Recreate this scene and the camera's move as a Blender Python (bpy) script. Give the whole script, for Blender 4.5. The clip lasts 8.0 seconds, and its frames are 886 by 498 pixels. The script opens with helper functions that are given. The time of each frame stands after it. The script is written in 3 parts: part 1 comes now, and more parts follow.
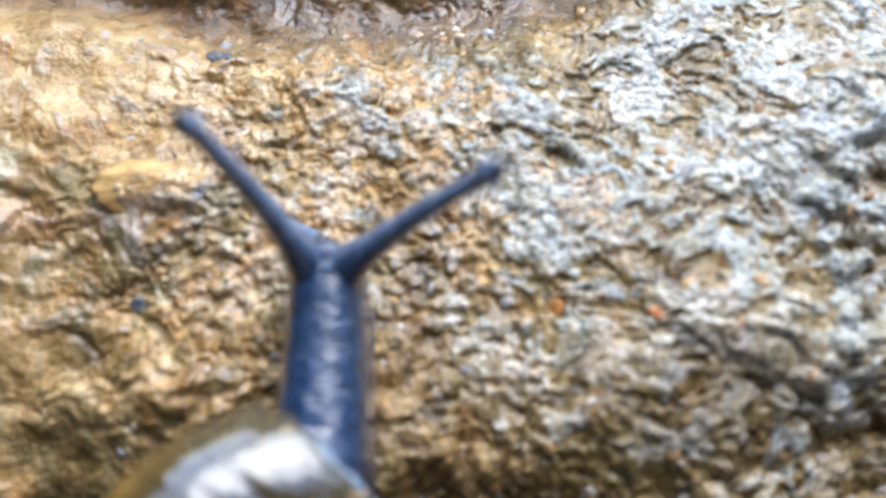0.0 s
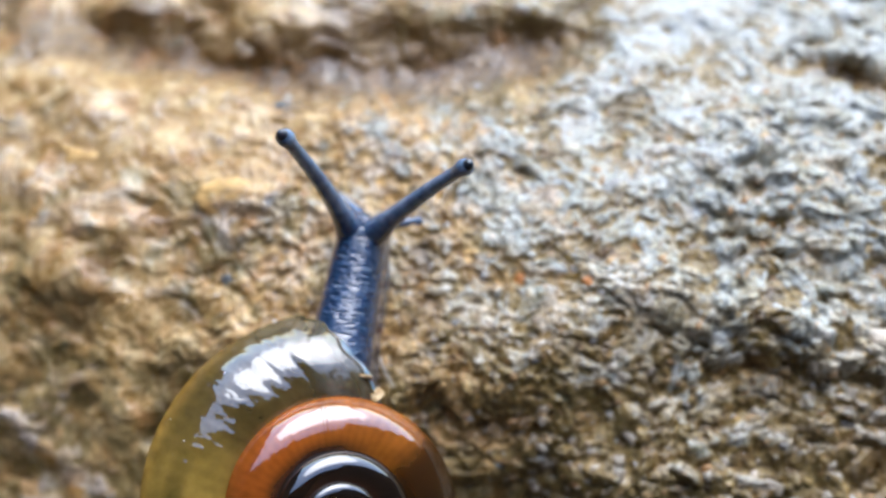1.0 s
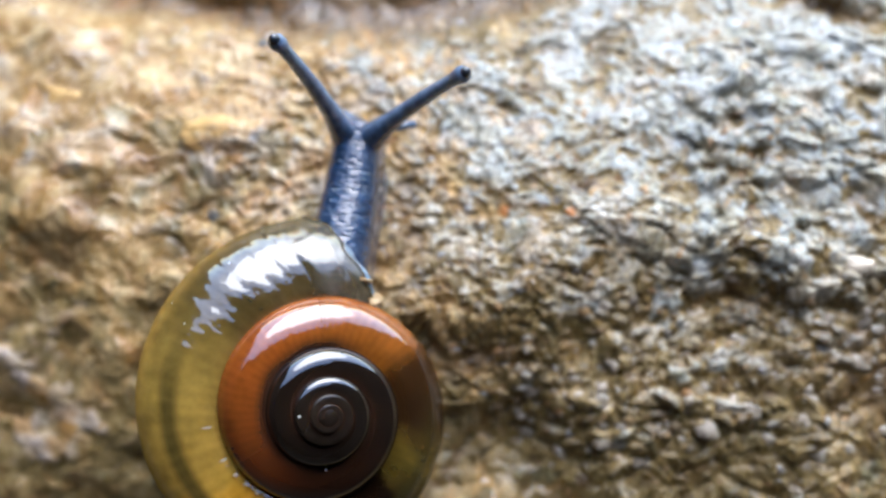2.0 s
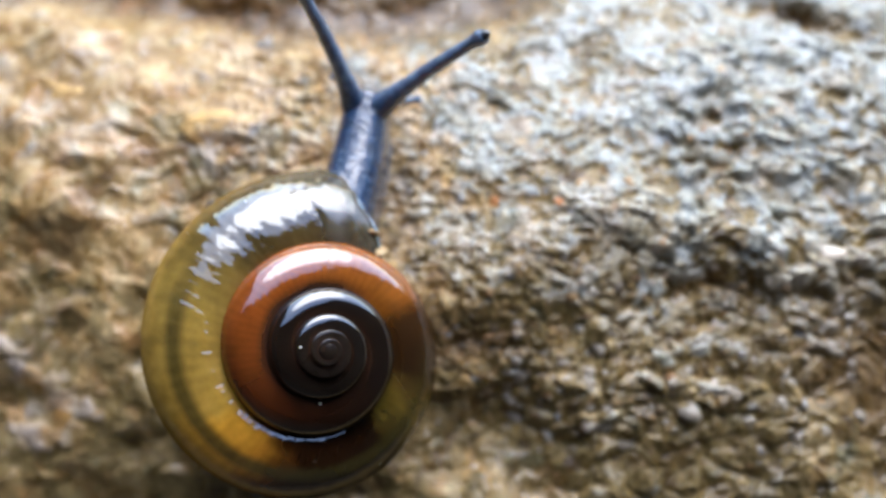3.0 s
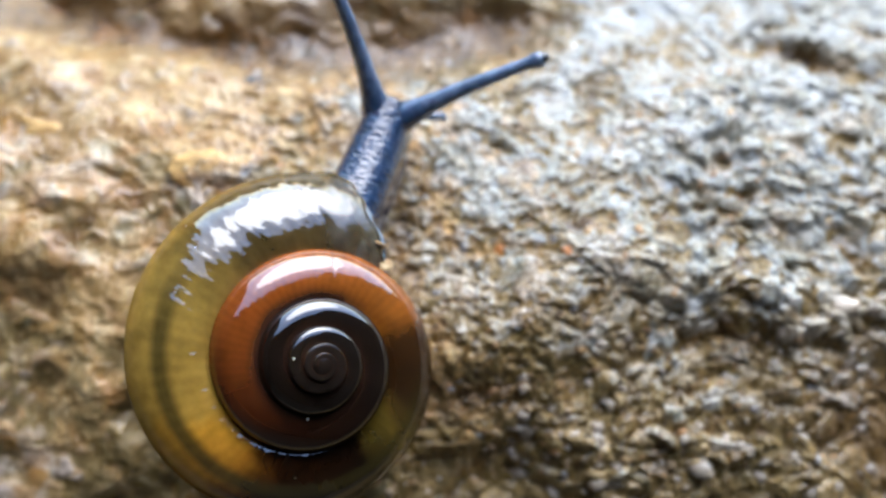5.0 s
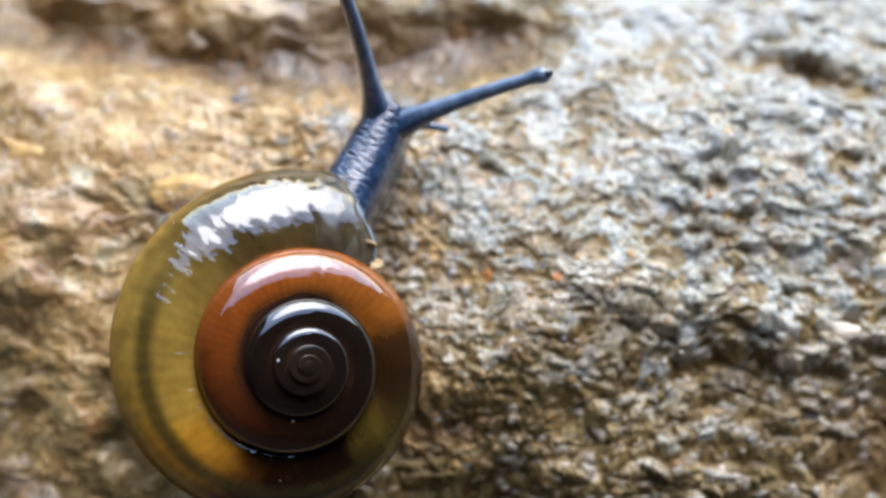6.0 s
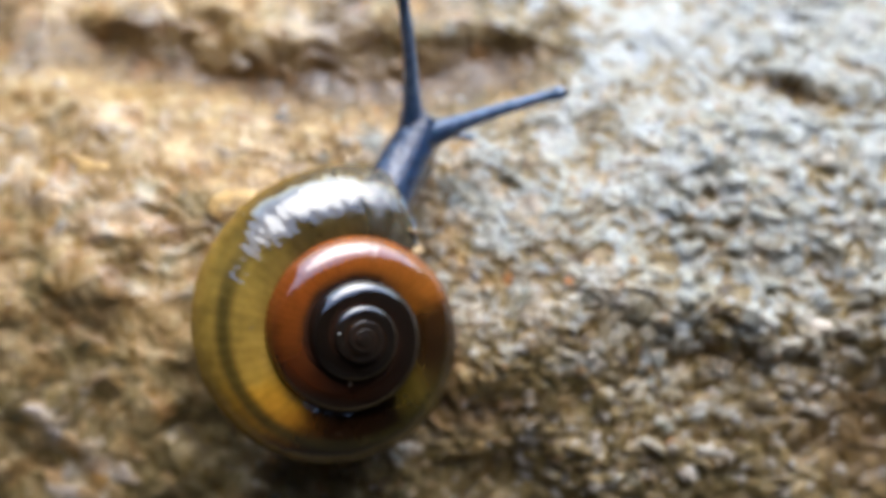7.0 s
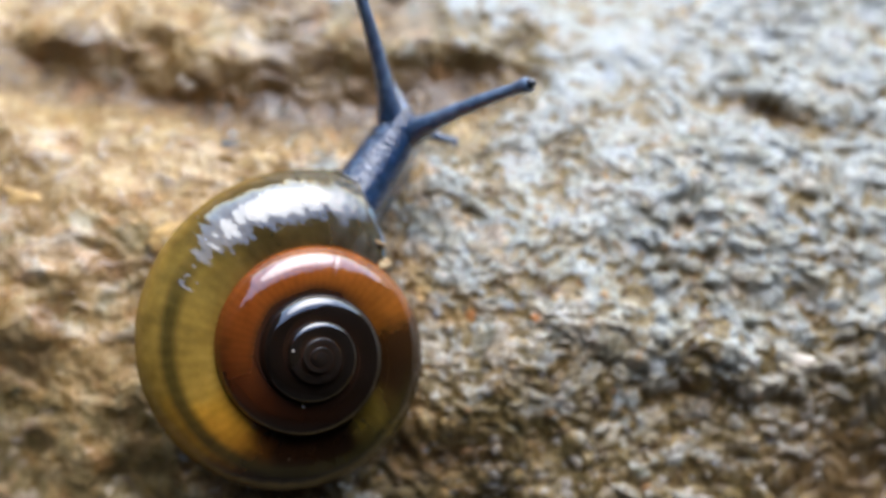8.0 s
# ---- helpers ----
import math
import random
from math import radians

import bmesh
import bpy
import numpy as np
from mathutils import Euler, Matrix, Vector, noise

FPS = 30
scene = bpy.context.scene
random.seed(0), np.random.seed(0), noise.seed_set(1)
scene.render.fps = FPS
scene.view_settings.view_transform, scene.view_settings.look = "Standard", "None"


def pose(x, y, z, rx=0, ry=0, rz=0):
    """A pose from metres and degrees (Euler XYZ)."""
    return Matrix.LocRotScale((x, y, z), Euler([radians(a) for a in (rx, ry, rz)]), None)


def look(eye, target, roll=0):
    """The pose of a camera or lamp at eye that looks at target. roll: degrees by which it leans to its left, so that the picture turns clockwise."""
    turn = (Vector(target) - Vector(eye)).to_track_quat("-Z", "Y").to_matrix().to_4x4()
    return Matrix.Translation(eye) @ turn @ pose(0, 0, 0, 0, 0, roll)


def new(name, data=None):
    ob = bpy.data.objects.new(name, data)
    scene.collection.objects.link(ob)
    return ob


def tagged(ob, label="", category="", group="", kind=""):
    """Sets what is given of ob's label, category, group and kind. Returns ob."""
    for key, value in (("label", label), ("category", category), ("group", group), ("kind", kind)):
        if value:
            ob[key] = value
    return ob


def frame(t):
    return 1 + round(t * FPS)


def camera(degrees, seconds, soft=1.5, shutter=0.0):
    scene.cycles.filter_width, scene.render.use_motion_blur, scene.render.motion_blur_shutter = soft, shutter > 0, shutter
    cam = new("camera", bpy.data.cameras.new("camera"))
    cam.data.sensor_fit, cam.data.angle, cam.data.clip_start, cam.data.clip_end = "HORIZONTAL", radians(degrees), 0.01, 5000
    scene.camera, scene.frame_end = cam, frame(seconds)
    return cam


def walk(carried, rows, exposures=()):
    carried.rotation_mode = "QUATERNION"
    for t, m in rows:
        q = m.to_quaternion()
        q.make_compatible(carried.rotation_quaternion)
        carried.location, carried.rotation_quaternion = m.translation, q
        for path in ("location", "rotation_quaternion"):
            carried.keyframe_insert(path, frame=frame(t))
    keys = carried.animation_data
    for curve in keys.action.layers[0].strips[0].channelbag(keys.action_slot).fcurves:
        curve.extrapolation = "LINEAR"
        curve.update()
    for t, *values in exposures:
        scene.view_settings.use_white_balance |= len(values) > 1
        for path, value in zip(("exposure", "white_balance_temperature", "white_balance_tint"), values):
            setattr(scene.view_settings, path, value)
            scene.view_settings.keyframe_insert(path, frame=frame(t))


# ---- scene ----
# A small snail crawls over a rough, damp rock; added dark panels leave the sky open to the north.
MM = 0.001
cam = camera(50, 8.0, soft=2.6)
cam.data.dof.use_dof = True
cam.data.dof.focus_distance = 0.0475
cam.data.dof.aperture_fstop = 23.0
walk(cam, [
    (0.0, pose(-0.00164, -0.00347, 0.04034, 9.616, 0.726, 0.785)),
    (0.5, pose(-0.00085, -0.00282, 0.04004, 8.606, 1.630, 0.808)),
    (0.6, pose(-0.00023, -0.00288, 0.03968, 8.421, 1.751, 0.815)),
    (0.7, pose(-0.00048, -0.00317, 0.03985, 8.820, 1.316, 0.807)),
    (0.8, pose(-0.00010, -0.00445, 0.04823, 8.648, 1.910, 0.496)),
    (0.9, pose(0.00042, -0.00923, 0.05703, 12.040, 2.133, 0.913)),
    (1.0, pose(0.00163, -0.00958, 0.05647, 12.322, 3.440, 1.227)),
    (1.5, pose(0.00231, -0.01099, 0.05557, 12.786, 3.437, 1.295)),
    (2.0, pose(0.00165, -0.01135, 0.05688, 9.891, 2.643, 0.447)),
    (2.2, pose(0.00042, -0.01258, 0.05653, 9.657, 2.064, 0.437)),
    (3.3, pose(0.00009, -0.01589, 0.05860, 13.867, 0.196, 0.295)),
    (3.5, pose(0.00001, -0.01032, 0.05846, 10.055, -0.098, -0.015)),
    (4.0, pose(-0.00229, -0.01081, 0.05613, 11.679, -1.328, -0.220)),
    (4.2, pose(-0.00285, -0.01241, 0.05529, 13.375, -1.998, -0.011)),
    (5.3, pose(-0.00282, -0.01222, 0.05685, 13.066, -2.029, -0.240)),
    (5.5, pose(-0.00242, -0.00960, 0.05713, 11.093, -1.581, -0.251)),
    (6.0, pose(-0.00072, -0.00943, 0.05548, 12.168, -0.719, -0.057)),
    (6.5, pose(-0.00358, -0.00645, 0.06007, 10.172, -0.789, -0.426)),
    (7.0, pose(-0.00334, -0.00721, 0.06372, 9.117, -1.389, -0.442)),
    (7.5, pose(-0.00252, -0.00511, 0.06135, 10.141, -3.155, -1.200)),
    (8.0, pose(-0.00190, -0.00517, 0.05981, 9.890, -2.548, -1.119)),
], exposures=[(0.0, 1.80, 5800, 10), (1.0, 1.78, 5800, 10), (2.0, 1.92, 5800, 10), (4.0, 1.90, 5800, 10), (5.5, 1.85, 5850, 10), (6.5, 1.75, 6150, 10), (7.0, 1.73, 6050, 10), (7.5, 1.60, 5900, 10), (8.0, 1.60, 5900, 10)])

# ---- world and sun ----
world = bpy.data.worlds.new("sky")
scene.world = world
world.use_nodes = True
sky_nodes = world.node_tree.nodes
sky = sky_nodes.new("ShaderNodeTexSky")
sky.sky_type = "NISHITA"
sky.sun_disc = False
sky.sun_elevation = radians(39)
sky.sun_rotation = radians(14)
sky.air_density, sky.dust_density = 1.0, 1.2
sky_nodes["Background"].inputs["Strength"].default_value = 0.15
world.node_tree.links.new(sky.outputs["Color"], sky_nodes["Background"].inputs["Color"])

sun = new("sun", bpy.data.lights.new("sun", "SUN"))
sun.data.energy, sun.data.angle, sun.data.color = 0.65, radians(50), (1.0, 0.97, 0.92)
sun.matrix_world = look((0.25, 1.0, 0.82), (0, 0, 0))


# ---- materials ----
class Nodes:
    """A node material in the making."""

    def __init__(self, name):
        self.material = bpy.data.materials.new(name)
        self.material.use_nodes = True
        self.tree = self.material.node_tree
        self.shader = self.tree.nodes["Principled BSDF"]

    def add(self, kind, **values):
        node = self.tree.nodes.new("ShaderNode" + kind)
        for key, value in values.items():
            node.inputs[key].default_value = value
        return node

    def link(self, a, b):
        self.tree.links.new(a, b)

    def set(self, **values):
        for key, value in values.items():
            self.shader.inputs[key.replace("_", " ")].default_value = value

    def noise(self, at, scale, detail=4.0, rough=0.55):
        node = self.add("TexNoise", Scale=scale, Detail=detail, Roughness=rough)
        self.link(at, node.inputs["Vector"])
        return node.outputs["Fac"]

    def ramp(self, fac, stops, mode="LINEAR"):
        node = self.add("ValToRGB")
        ramp = node.color_ramp
        ramp.interpolation = mode
        while len(ramp.elements) < len(stops):
            ramp.elements.new(0.5)
        for element, (place, colour) in zip(ramp.elements, stops):
            element.position = place
            element.color = (*colour, 1.0) if len(colour) == 3 else colour
        self.link(fac, node.inputs["Fac"])
        return node.outputs["Color"]

    def mix(self, fac, a, b, blend="MIX"):
        node = self.tree.nodes.new("ShaderNodeMix")
        node.data_type, node.blend_type = "RGBA", blend
        for value, socket in ((fac, node.inputs[0]), (a, node.inputs[6]), (b, node.inputs[7])):
            if isinstance(value, bpy.types.NodeSocket):
                self.link(value, socket)
            elif socket.type == "RGBA":
                socket.default_value = (*value, 1.0)
            else:
                socket.default_value = value
        return node.outputs[2]

    def maths(self, operation, a, b=0.0, clamp=False):
        node = self.tree.nodes.new("ShaderNodeMath")
        node.operation, node.use_clamp = operation, clamp
        for value, socket in ((a, node.inputs[0]), (b, node.inputs[1])):
            if isinstance(value, bpy.types.NodeSocket):
                self.link(value, socket)
            else:
                socket.default_value = value
        return node.outputs[0]

    def span(self, fac, low, high):
        node = self.tree.nodes.new("ShaderNodeMapRange")
        node.interpolation_type = "SMOOTHSTEP"
        self.link(fac, node.inputs[0])
        node.inputs[1].default_value, node.inputs[2].default_value = low, high
        return node.outputs[0]

    def bump(self, height, distance, strength=1.0):
        node = self.add("Bump", Distance=distance, Strength=strength)
        self.link(height, node.inputs["Height"])
        self.link(node.outputs["Normal"], self.shader.inputs["Normal"])

    def colour(self, socket):
        self.link(socket, self.shader.inputs["Base Color"])


def g(v):
    return (v, v, v)


def rock_material():
    """Damp sandstone: ochre to one side, pale lime-crusted to the other, with iron stains."""
    n = Nodes("damp_rock")
    at = n.add("TexCoord").outputs["Object"]
    split = n.add("SeparateXYZ")
    n.link(at, split.inputs[0])
    x, y = split.outputs[0], split.outputs[1]
    big = n.noise(at, 130.0, 5.0, 0.62)
    patch = n.noise(at, 260.0, 6.0, 0.66)
    mid = n.noise(at, 620.0, 5.0, 0.62)
    fine = n.noise(at, 2600.0, 4.0, 0.6)
    crust, tint, soil_shade, worn = n.add("Attribute"), n.add("Attribute"), n.add("Attribute"), n.add("Attribute")
    crust.attribute_name, tint.attribute_name, soil_shade.attribute_name, worn.attribute_name = "crust", "tint", "soil_shade", "worn"
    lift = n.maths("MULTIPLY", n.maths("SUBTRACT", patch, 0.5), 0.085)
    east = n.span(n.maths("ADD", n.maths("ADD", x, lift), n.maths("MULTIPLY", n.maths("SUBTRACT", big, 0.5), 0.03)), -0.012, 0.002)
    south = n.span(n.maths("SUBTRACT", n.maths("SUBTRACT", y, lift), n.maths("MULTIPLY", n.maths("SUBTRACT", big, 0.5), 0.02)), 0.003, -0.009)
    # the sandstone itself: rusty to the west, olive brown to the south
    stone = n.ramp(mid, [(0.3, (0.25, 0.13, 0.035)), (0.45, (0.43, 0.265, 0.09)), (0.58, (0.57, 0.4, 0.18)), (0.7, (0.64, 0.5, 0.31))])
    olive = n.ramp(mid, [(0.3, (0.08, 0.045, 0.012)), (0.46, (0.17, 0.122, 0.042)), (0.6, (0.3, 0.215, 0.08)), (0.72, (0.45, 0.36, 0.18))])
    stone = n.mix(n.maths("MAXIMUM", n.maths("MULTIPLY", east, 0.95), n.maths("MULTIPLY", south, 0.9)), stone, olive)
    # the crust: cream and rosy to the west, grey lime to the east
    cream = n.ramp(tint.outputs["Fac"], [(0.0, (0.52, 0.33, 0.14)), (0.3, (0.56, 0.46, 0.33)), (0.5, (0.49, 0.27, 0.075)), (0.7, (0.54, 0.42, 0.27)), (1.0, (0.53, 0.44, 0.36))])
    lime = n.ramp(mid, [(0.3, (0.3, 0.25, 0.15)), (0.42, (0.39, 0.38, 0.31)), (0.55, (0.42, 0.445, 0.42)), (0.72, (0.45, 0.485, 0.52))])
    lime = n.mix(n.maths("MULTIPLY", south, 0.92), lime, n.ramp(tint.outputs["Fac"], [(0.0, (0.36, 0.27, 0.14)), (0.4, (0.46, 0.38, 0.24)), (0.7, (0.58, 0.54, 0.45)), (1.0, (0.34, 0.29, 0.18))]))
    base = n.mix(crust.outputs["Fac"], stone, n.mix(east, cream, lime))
    # one dark brown for the cleft's soil and for shade painted into hollows
    base = n.mix(soil_shade.outputs["Fac"], base, n.ramp(mid, [(0.3, (0.06, 0.032, 0.01)), (0.5, (0.15, 0.085, 0.028)), (0.7, (0.27, 0.165, 0.06))]))
    # brown and rusty patches a few mm across on the western side
    loam = n.maths("MULTIPLY", n.span(n.noise(at, 190.0, 5.0, 0.7), 0.53, 0.63), n.maths("SUBTRACT", 0.5, n.maths("MULTIPLY", east, 0.4)))
    base = n.mix(loam, base, n.ramp(mid, [(0.3, (0.12, 0.06, 0.018)), (0.5, (0.26, 0.14, 0.045)), (0.7, (0.4, 0.25, 0.1))]))
    iron = n.span(n.noise(at, 330.0, 6.0, 0.65), 0.54, 0.64)
    base = n.mix(n.maths("MULTIPLY", iron, n.maths("SUBTRACT", 0.36, n.maths("MULTIPLY", east, 0.2))), base, (0.46, 0.21, 0.05))
    algae = n.span(n.noise(at, 420.0, 4.0, 0.6), 0.58, 0.72)
    base = n.mix(n.maths("MULTIPLY", algae, 0.4), base, (0.2, 0.23, 0.15))
    specks = n.ramp(fine, [(0.36, g(0.5)), (0.5, g(1.0)), (0.64, g(1.15))])
    sand = n.add("TexVoronoi", Scale=4200.0)
    n.link(at, sand.inputs["Vector"])
    split_sand = n.add("SeparateColor")
    n.link(sand.outputs["Color"], split_sand.inputs[0])
    grains = n.ramp(split_sand.outputs[0], [(0.0, (0.5, 0.42, 0.31)), (0.3, (0.95, 0.93, 0.88)), (0.7, (1.08, 1.07, 1.05)), (0.9, (1.12, 0.98, 0.72)), (1.0, (1.18, 1.18, 1.18))])
    gritty = n.mix(1.0, n.mix(1.0, base, specks, "MULTIPLY"), grains, "MULTIPLY")
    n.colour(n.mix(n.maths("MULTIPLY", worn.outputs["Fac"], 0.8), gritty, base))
    n.link(n.ramp(n.noise(at, 900.0), [(0.35, g(0.2)), (0.65, g(0.5))]), n.shader.inputs["Roughness"])
    n.set(Coat_IOR=1.5, Coat_Roughness=0.12)
    n.link(n.maths("MULTIPLY", n.span(n.noise(at, 210.0, 4.0), 0.35, 0.65), 0.75), n.shader.inputs["Coat Weight"])
    n.bump(n.maths("ADD", n.maths("SUBTRACT", fine, n.maths("MULTIPLY", sand.outputs["Distance"], 0.5)), n.noise(at, 7500.0, 3.0)), 0.00012, 0.7)
    return n.material


def grain_material():
    """Sand grains and small stones of many colours, each its own."""
    n = Nodes("mixed_grains")
    at = n.add("TexCoord").outputs["Object"]
    one = n.add("ObjectInfo").outputs["Random"]
    own = n.ramp(one, [(0.0, (0.6, 0.57, 0.5)), (0.2, (0.5, 0.36, 0.2)), (0.48, (0.45, 0.21, 0.06)), (0.6, (0.62, 0.5, 0.36)),
                       (0.75, (0.24, 0.16, 0.085)), (0.88, (0.75, 0.74, 0.74)), (1.0, (0.3, 0.3, 0.24))])
    n.colour(n.mix(1.0, own, n.ramp(n.noise(at, 2200.0), [(0.35, g(0.55)), (0.6, g(1.15))]), "MULTIPLY"))
    n.set(Roughness=0.3)
    n.bump(n.noise(at, 4200.0), 0.0001, 0.7)
    return n.material


def grit_material():
    n = Nodes("joined_grit")
    at = n.add("TexCoord").outputs["Object"]
    one = n.add("NewGeometry").outputs["Random Per Island"]
    own = n.ramp(one, [(0.0, (0.7, 0.66, 0.6)), (0.15, (0.5, 0.34, 0.16)), (0.5, (0.36, 0.19, 0.07)), (0.7, (0.5, 0.38, 0.24)),
                       (0.85, (0.2, 0.14, 0.08)), (1.0, (0.58, 0.58, 0.56))])
    n.colour(n.mix(1.0, own, n.ramp(n.noise(at, 2600.0), [(0.35, g(0.55)), (0.6, g(1.15))]), "MULTIPLY"))
    n.set(Roughness=0.32)
    return n.material


def stone_material(name, colour, dark):
    n = Nodes(name)
    at = n.add("TexCoord").outputs["Object"]
    n.colour(n.ramp(n.noise(at, 900.0, 5.0), [(0.32, dark), (0.55, colour), (0.75, tuple(min(0.9, c * 1.25) for c in colour))]))
    n.set(Roughness=0.35)
    n.bump(n.noise(at, 2600.0, 5.0), 0.00015, 0.9)
    return n.material


def shell_material():
    """Thin glossy amber shell. 'turn' counts whorls back from the lip, 'ring' goes round the tube from its outermost line."""
    n = Nodes("amber_shell")
    turn = n.add("Attribute")
    turn.attribute_name = "turn"
    ring = n.add("Attribute")
    ring.attribute_name = "ring"
    at = n.add("TexCoord").outputs["Object"]
    t, r = turn.outputs["Fac"], ring.outputs["Fac"]
    wobble = n.maths("MULTIPLY", n.maths("SUBTRACT", n.noise(at, 350.0, 3.0), 0.5), 0.1)
    along = n.maths("MULTIPLY", n.maths("ADD", t, wobble), 0.25)
    # near-black stretch of the last whorl paints shadow over the dark body inside
    base = n.ramp(along, [(0.0, (0.15, 0.12, 0.06)), (0.014, (0.08, 0.056, 0.02)), (0.03, (0.09, 0.06, 0.016)), (0.05, (0.26, 0.168, 0.032)), (0.072, (0.36, 0.22, 0.037)), (0.082, (0.43, 0.25, 0.036)), (0.088, (0.52, 0.26, 0.022)),
                          (0.104, (0.46, 0.2, 0.017)), (0.112, (0.13, 0.048, 0.007)), (0.12, (0.025, 0.0095, 0.003)), (0.152, (0.008, 0.004, 0.002)), (0.163, (0.12, 0.078, 0.012)), (0.175, (0.07, 0.04, 0.008)),
                          (0.184, (0.025, 0.012, 0.004)), (0.204, (0.04, 0.016, 0.004)), (0.215, (0.27, 0.085, 0.01)), (0.268, (0.3, 0.078, 0.01)),
                          (0.3, (0.2, 0.05, 0.008)), (0.33, (0.09, 0.022, 0.005)), (0.36, (0.02, 0.007, 0.003)), (0.43, (0.011, 0.0065, 0.004)), (0.7, (0.012, 0.0085, 0.006)), (1.0, (0.02, 0.014, 0.01))])
    # dark gut line showing through the last whorl, and the dark rim by the inner seam
    inner = n.span(n.maths("ADD", r, n.maths("MULTIPLY", wobble, 0.3)), 0.235, 0.275)
    base = n.mix(n.maths("MULTIPLY", inner, n.span(t, 0.85, 1.0)), base, (0.03, 0.014, 0.008))
    line = n.maths("MULTIPLY", n.span(r, 0.128, 0.162), n.span(r, 0.208, 0.174))
    line = n.maths("MULTIPLY", line, n.maths("MULTIPLY", n.span(t, 0.12, 0.25), n.span(t, 0.8, 0.6)))
    base = n.mix(n.maths("MULTIPLY", line, 0.85), base, (0.06, 0.045, 0.012))
    rim = n.maths("MULTIPLY", n.span(r, 0.12, 0.02), n.maths("MULTIPLY", n.span(t, 0.52, 0.42), n.span(t, 0.03, 0.12)))
    base = n.mix(n.maths("MULTIPLY", rim, 0.6), base, (0.36, 0.2, 0.03))
    # growth lines across the whorls
    wave = n.maths("SINE", n.maths("MULTIPLY", n.maths("ADD", t, n.maths("MULTIPLY", wobble, 0.12)), 420.0))
    streaks = n.ramp(n.maths("ADD", n.maths("MULTIPLY", wave, 0.04), n.noise(at, 800.0, 3.0)), [(0.3, g(0.72)), (0.7, g(1.16))])
    # white specks: dust, with its small glints painted into the colour
    dust_glint = n.add("TexVoronoi", Scale=900.0)
    n.link(at, dust_glint.inputs["Vector"])
    few = n.add("SeparateColor")
    n.link(dust_glint.outputs["Color"], few.inputs[0])
    speck = n.maths("MULTIPLY", n.span(dust_glint.outputs["Distance"], 0.075, 0.05), n.span(few.outputs[0], 0.68, 0.7))
    n.colour(n.mix(speck, n.mix(1.0, base, streaks, "MULTIPLY"), (0.6, 0.58, 0.52)))
    n.set(Roughness=0.3, Specular_IOR_Level=0.0, Coat_Weight=1.0, Coat_IOR=2.15, Coat_Roughness=0.02, Subsurface_Weight=0.15, Subsurface_Scale=0.001)
    n.shader.inputs["Subsurface Radius"].default_value = (1.0, 0.55, 0.15)
    # the newest shell by the lip is a clear film
    n.link(n.maths("SUBTRACT", 1.0, n.maths("MULTIPLY", n.span(n.maths("ADD", t, n.maths("MULTIPLY", wobble, 0.3)), 0.06, 0.015), 0.35)), n.shader.inputs["Alpha"])
    across = n.add("CombineXYZ")
    n.link(n.maths("MULTIPLY", t, 60.0), across.inputs[0])
    n.link(n.maths("MULTIPLY", r, 7.0), across.inputs[1])
    ridges = n.maths("MULTIPLY", n.maths("ADD", n.maths("MULTIPLY", n.noise(across.outputs[0], 1.0, 1.5, 0.5), 1.3), n.maths("MULTIPLY", n.noise(at, 450.0, 3.0), 1.2)), n.maths("POWER", 0.12, t))
    n.bump(ridges, 0.00005, 0.5)
    film = n.add("Bump", Distance=0.0002, Strength=0.6)
    n.link(ridges, film.inputs["Height"])
    n.link(film.outputs["Normal"], n.shader.inputs["Coat Normal"])
    # the old whorls and the outer side are rubbed duller
    dull = n.maths("ADD", n.maths("MULTIPLY", n.span(t, 1.4, 1.9), 0.06), n.maths("MULTIPLY", n.span(t, 3.15, 3.35), 0.68))
    outer = n.maths("ADD", 0.3, n.maths("MULTIPLY", n.span(r, 0.03, 0.11), 0.7))
    n.link(n.maths("MULTIPLY", n.maths("SUBTRACT", 1.0, dull), outer), n.shader.inputs["Coat Weight"])
    return n.material


def skin_material(name, dark, light, gloss, root=None):
    """Wet slate-blue skin with fine tubercles; root: the darker skin that it grows out of, along +y."""
    n = Nodes(name)
    at = n.add("TexCoord").outputs["Object"]
    warts = n.add("TexVoronoi", Scale=2300.0, Randomness=0.75)
    n.link(at, warts.inputs["Vector"])
    grain = n.noise(at, 1500.0, 5.0)
    skin = n.ramp(grain, [(0.35, dark), (0.7, light)])
    if root:
        split = n.add("SeparateXYZ")
        n.link(at, split.inputs[0])
        skin = n.mix(n.span(split.outputs[1], 0.0005, 0.0038), n.ramp(grain, [(0.35, root[0]), (0.7, root[1])]), skin)
    n.colour(skin)
    n.set(Roughness=gloss, IOR=1.4, Coat_Weight=1.0, Coat_IOR=1.65, Coat_Roughness=0.03, Subsurface_Weight=0.15, Subsurface_Scale=0.0005)
    n.bump(n.maths("ADD", n.maths("MULTIPLY", warts.outputs["Distance"], -1.0), n.maths("MULTIPLY", n.noise(at, 5200.0), 0.4)), 0.00006, 0.5)
    return n.material


def plain_material(name, colour, rough, scale=3.0):
    n = Nodes(name)
    at = n.add("TexCoord").outputs["Object"]
    n.colour(n.ramp(n.noise(at, scale, 6.0), [(0.3, tuple(c * 0.75 for c in colour)), (0.7, tuple(c * 1.2 for c in colour))]))
    n.set(Roughness=rough, Specular_IOR_Level=0.1)
    n.bump(n.noise(at, scale * 30, 4.0), 0.004, 0.5)
    return n.material


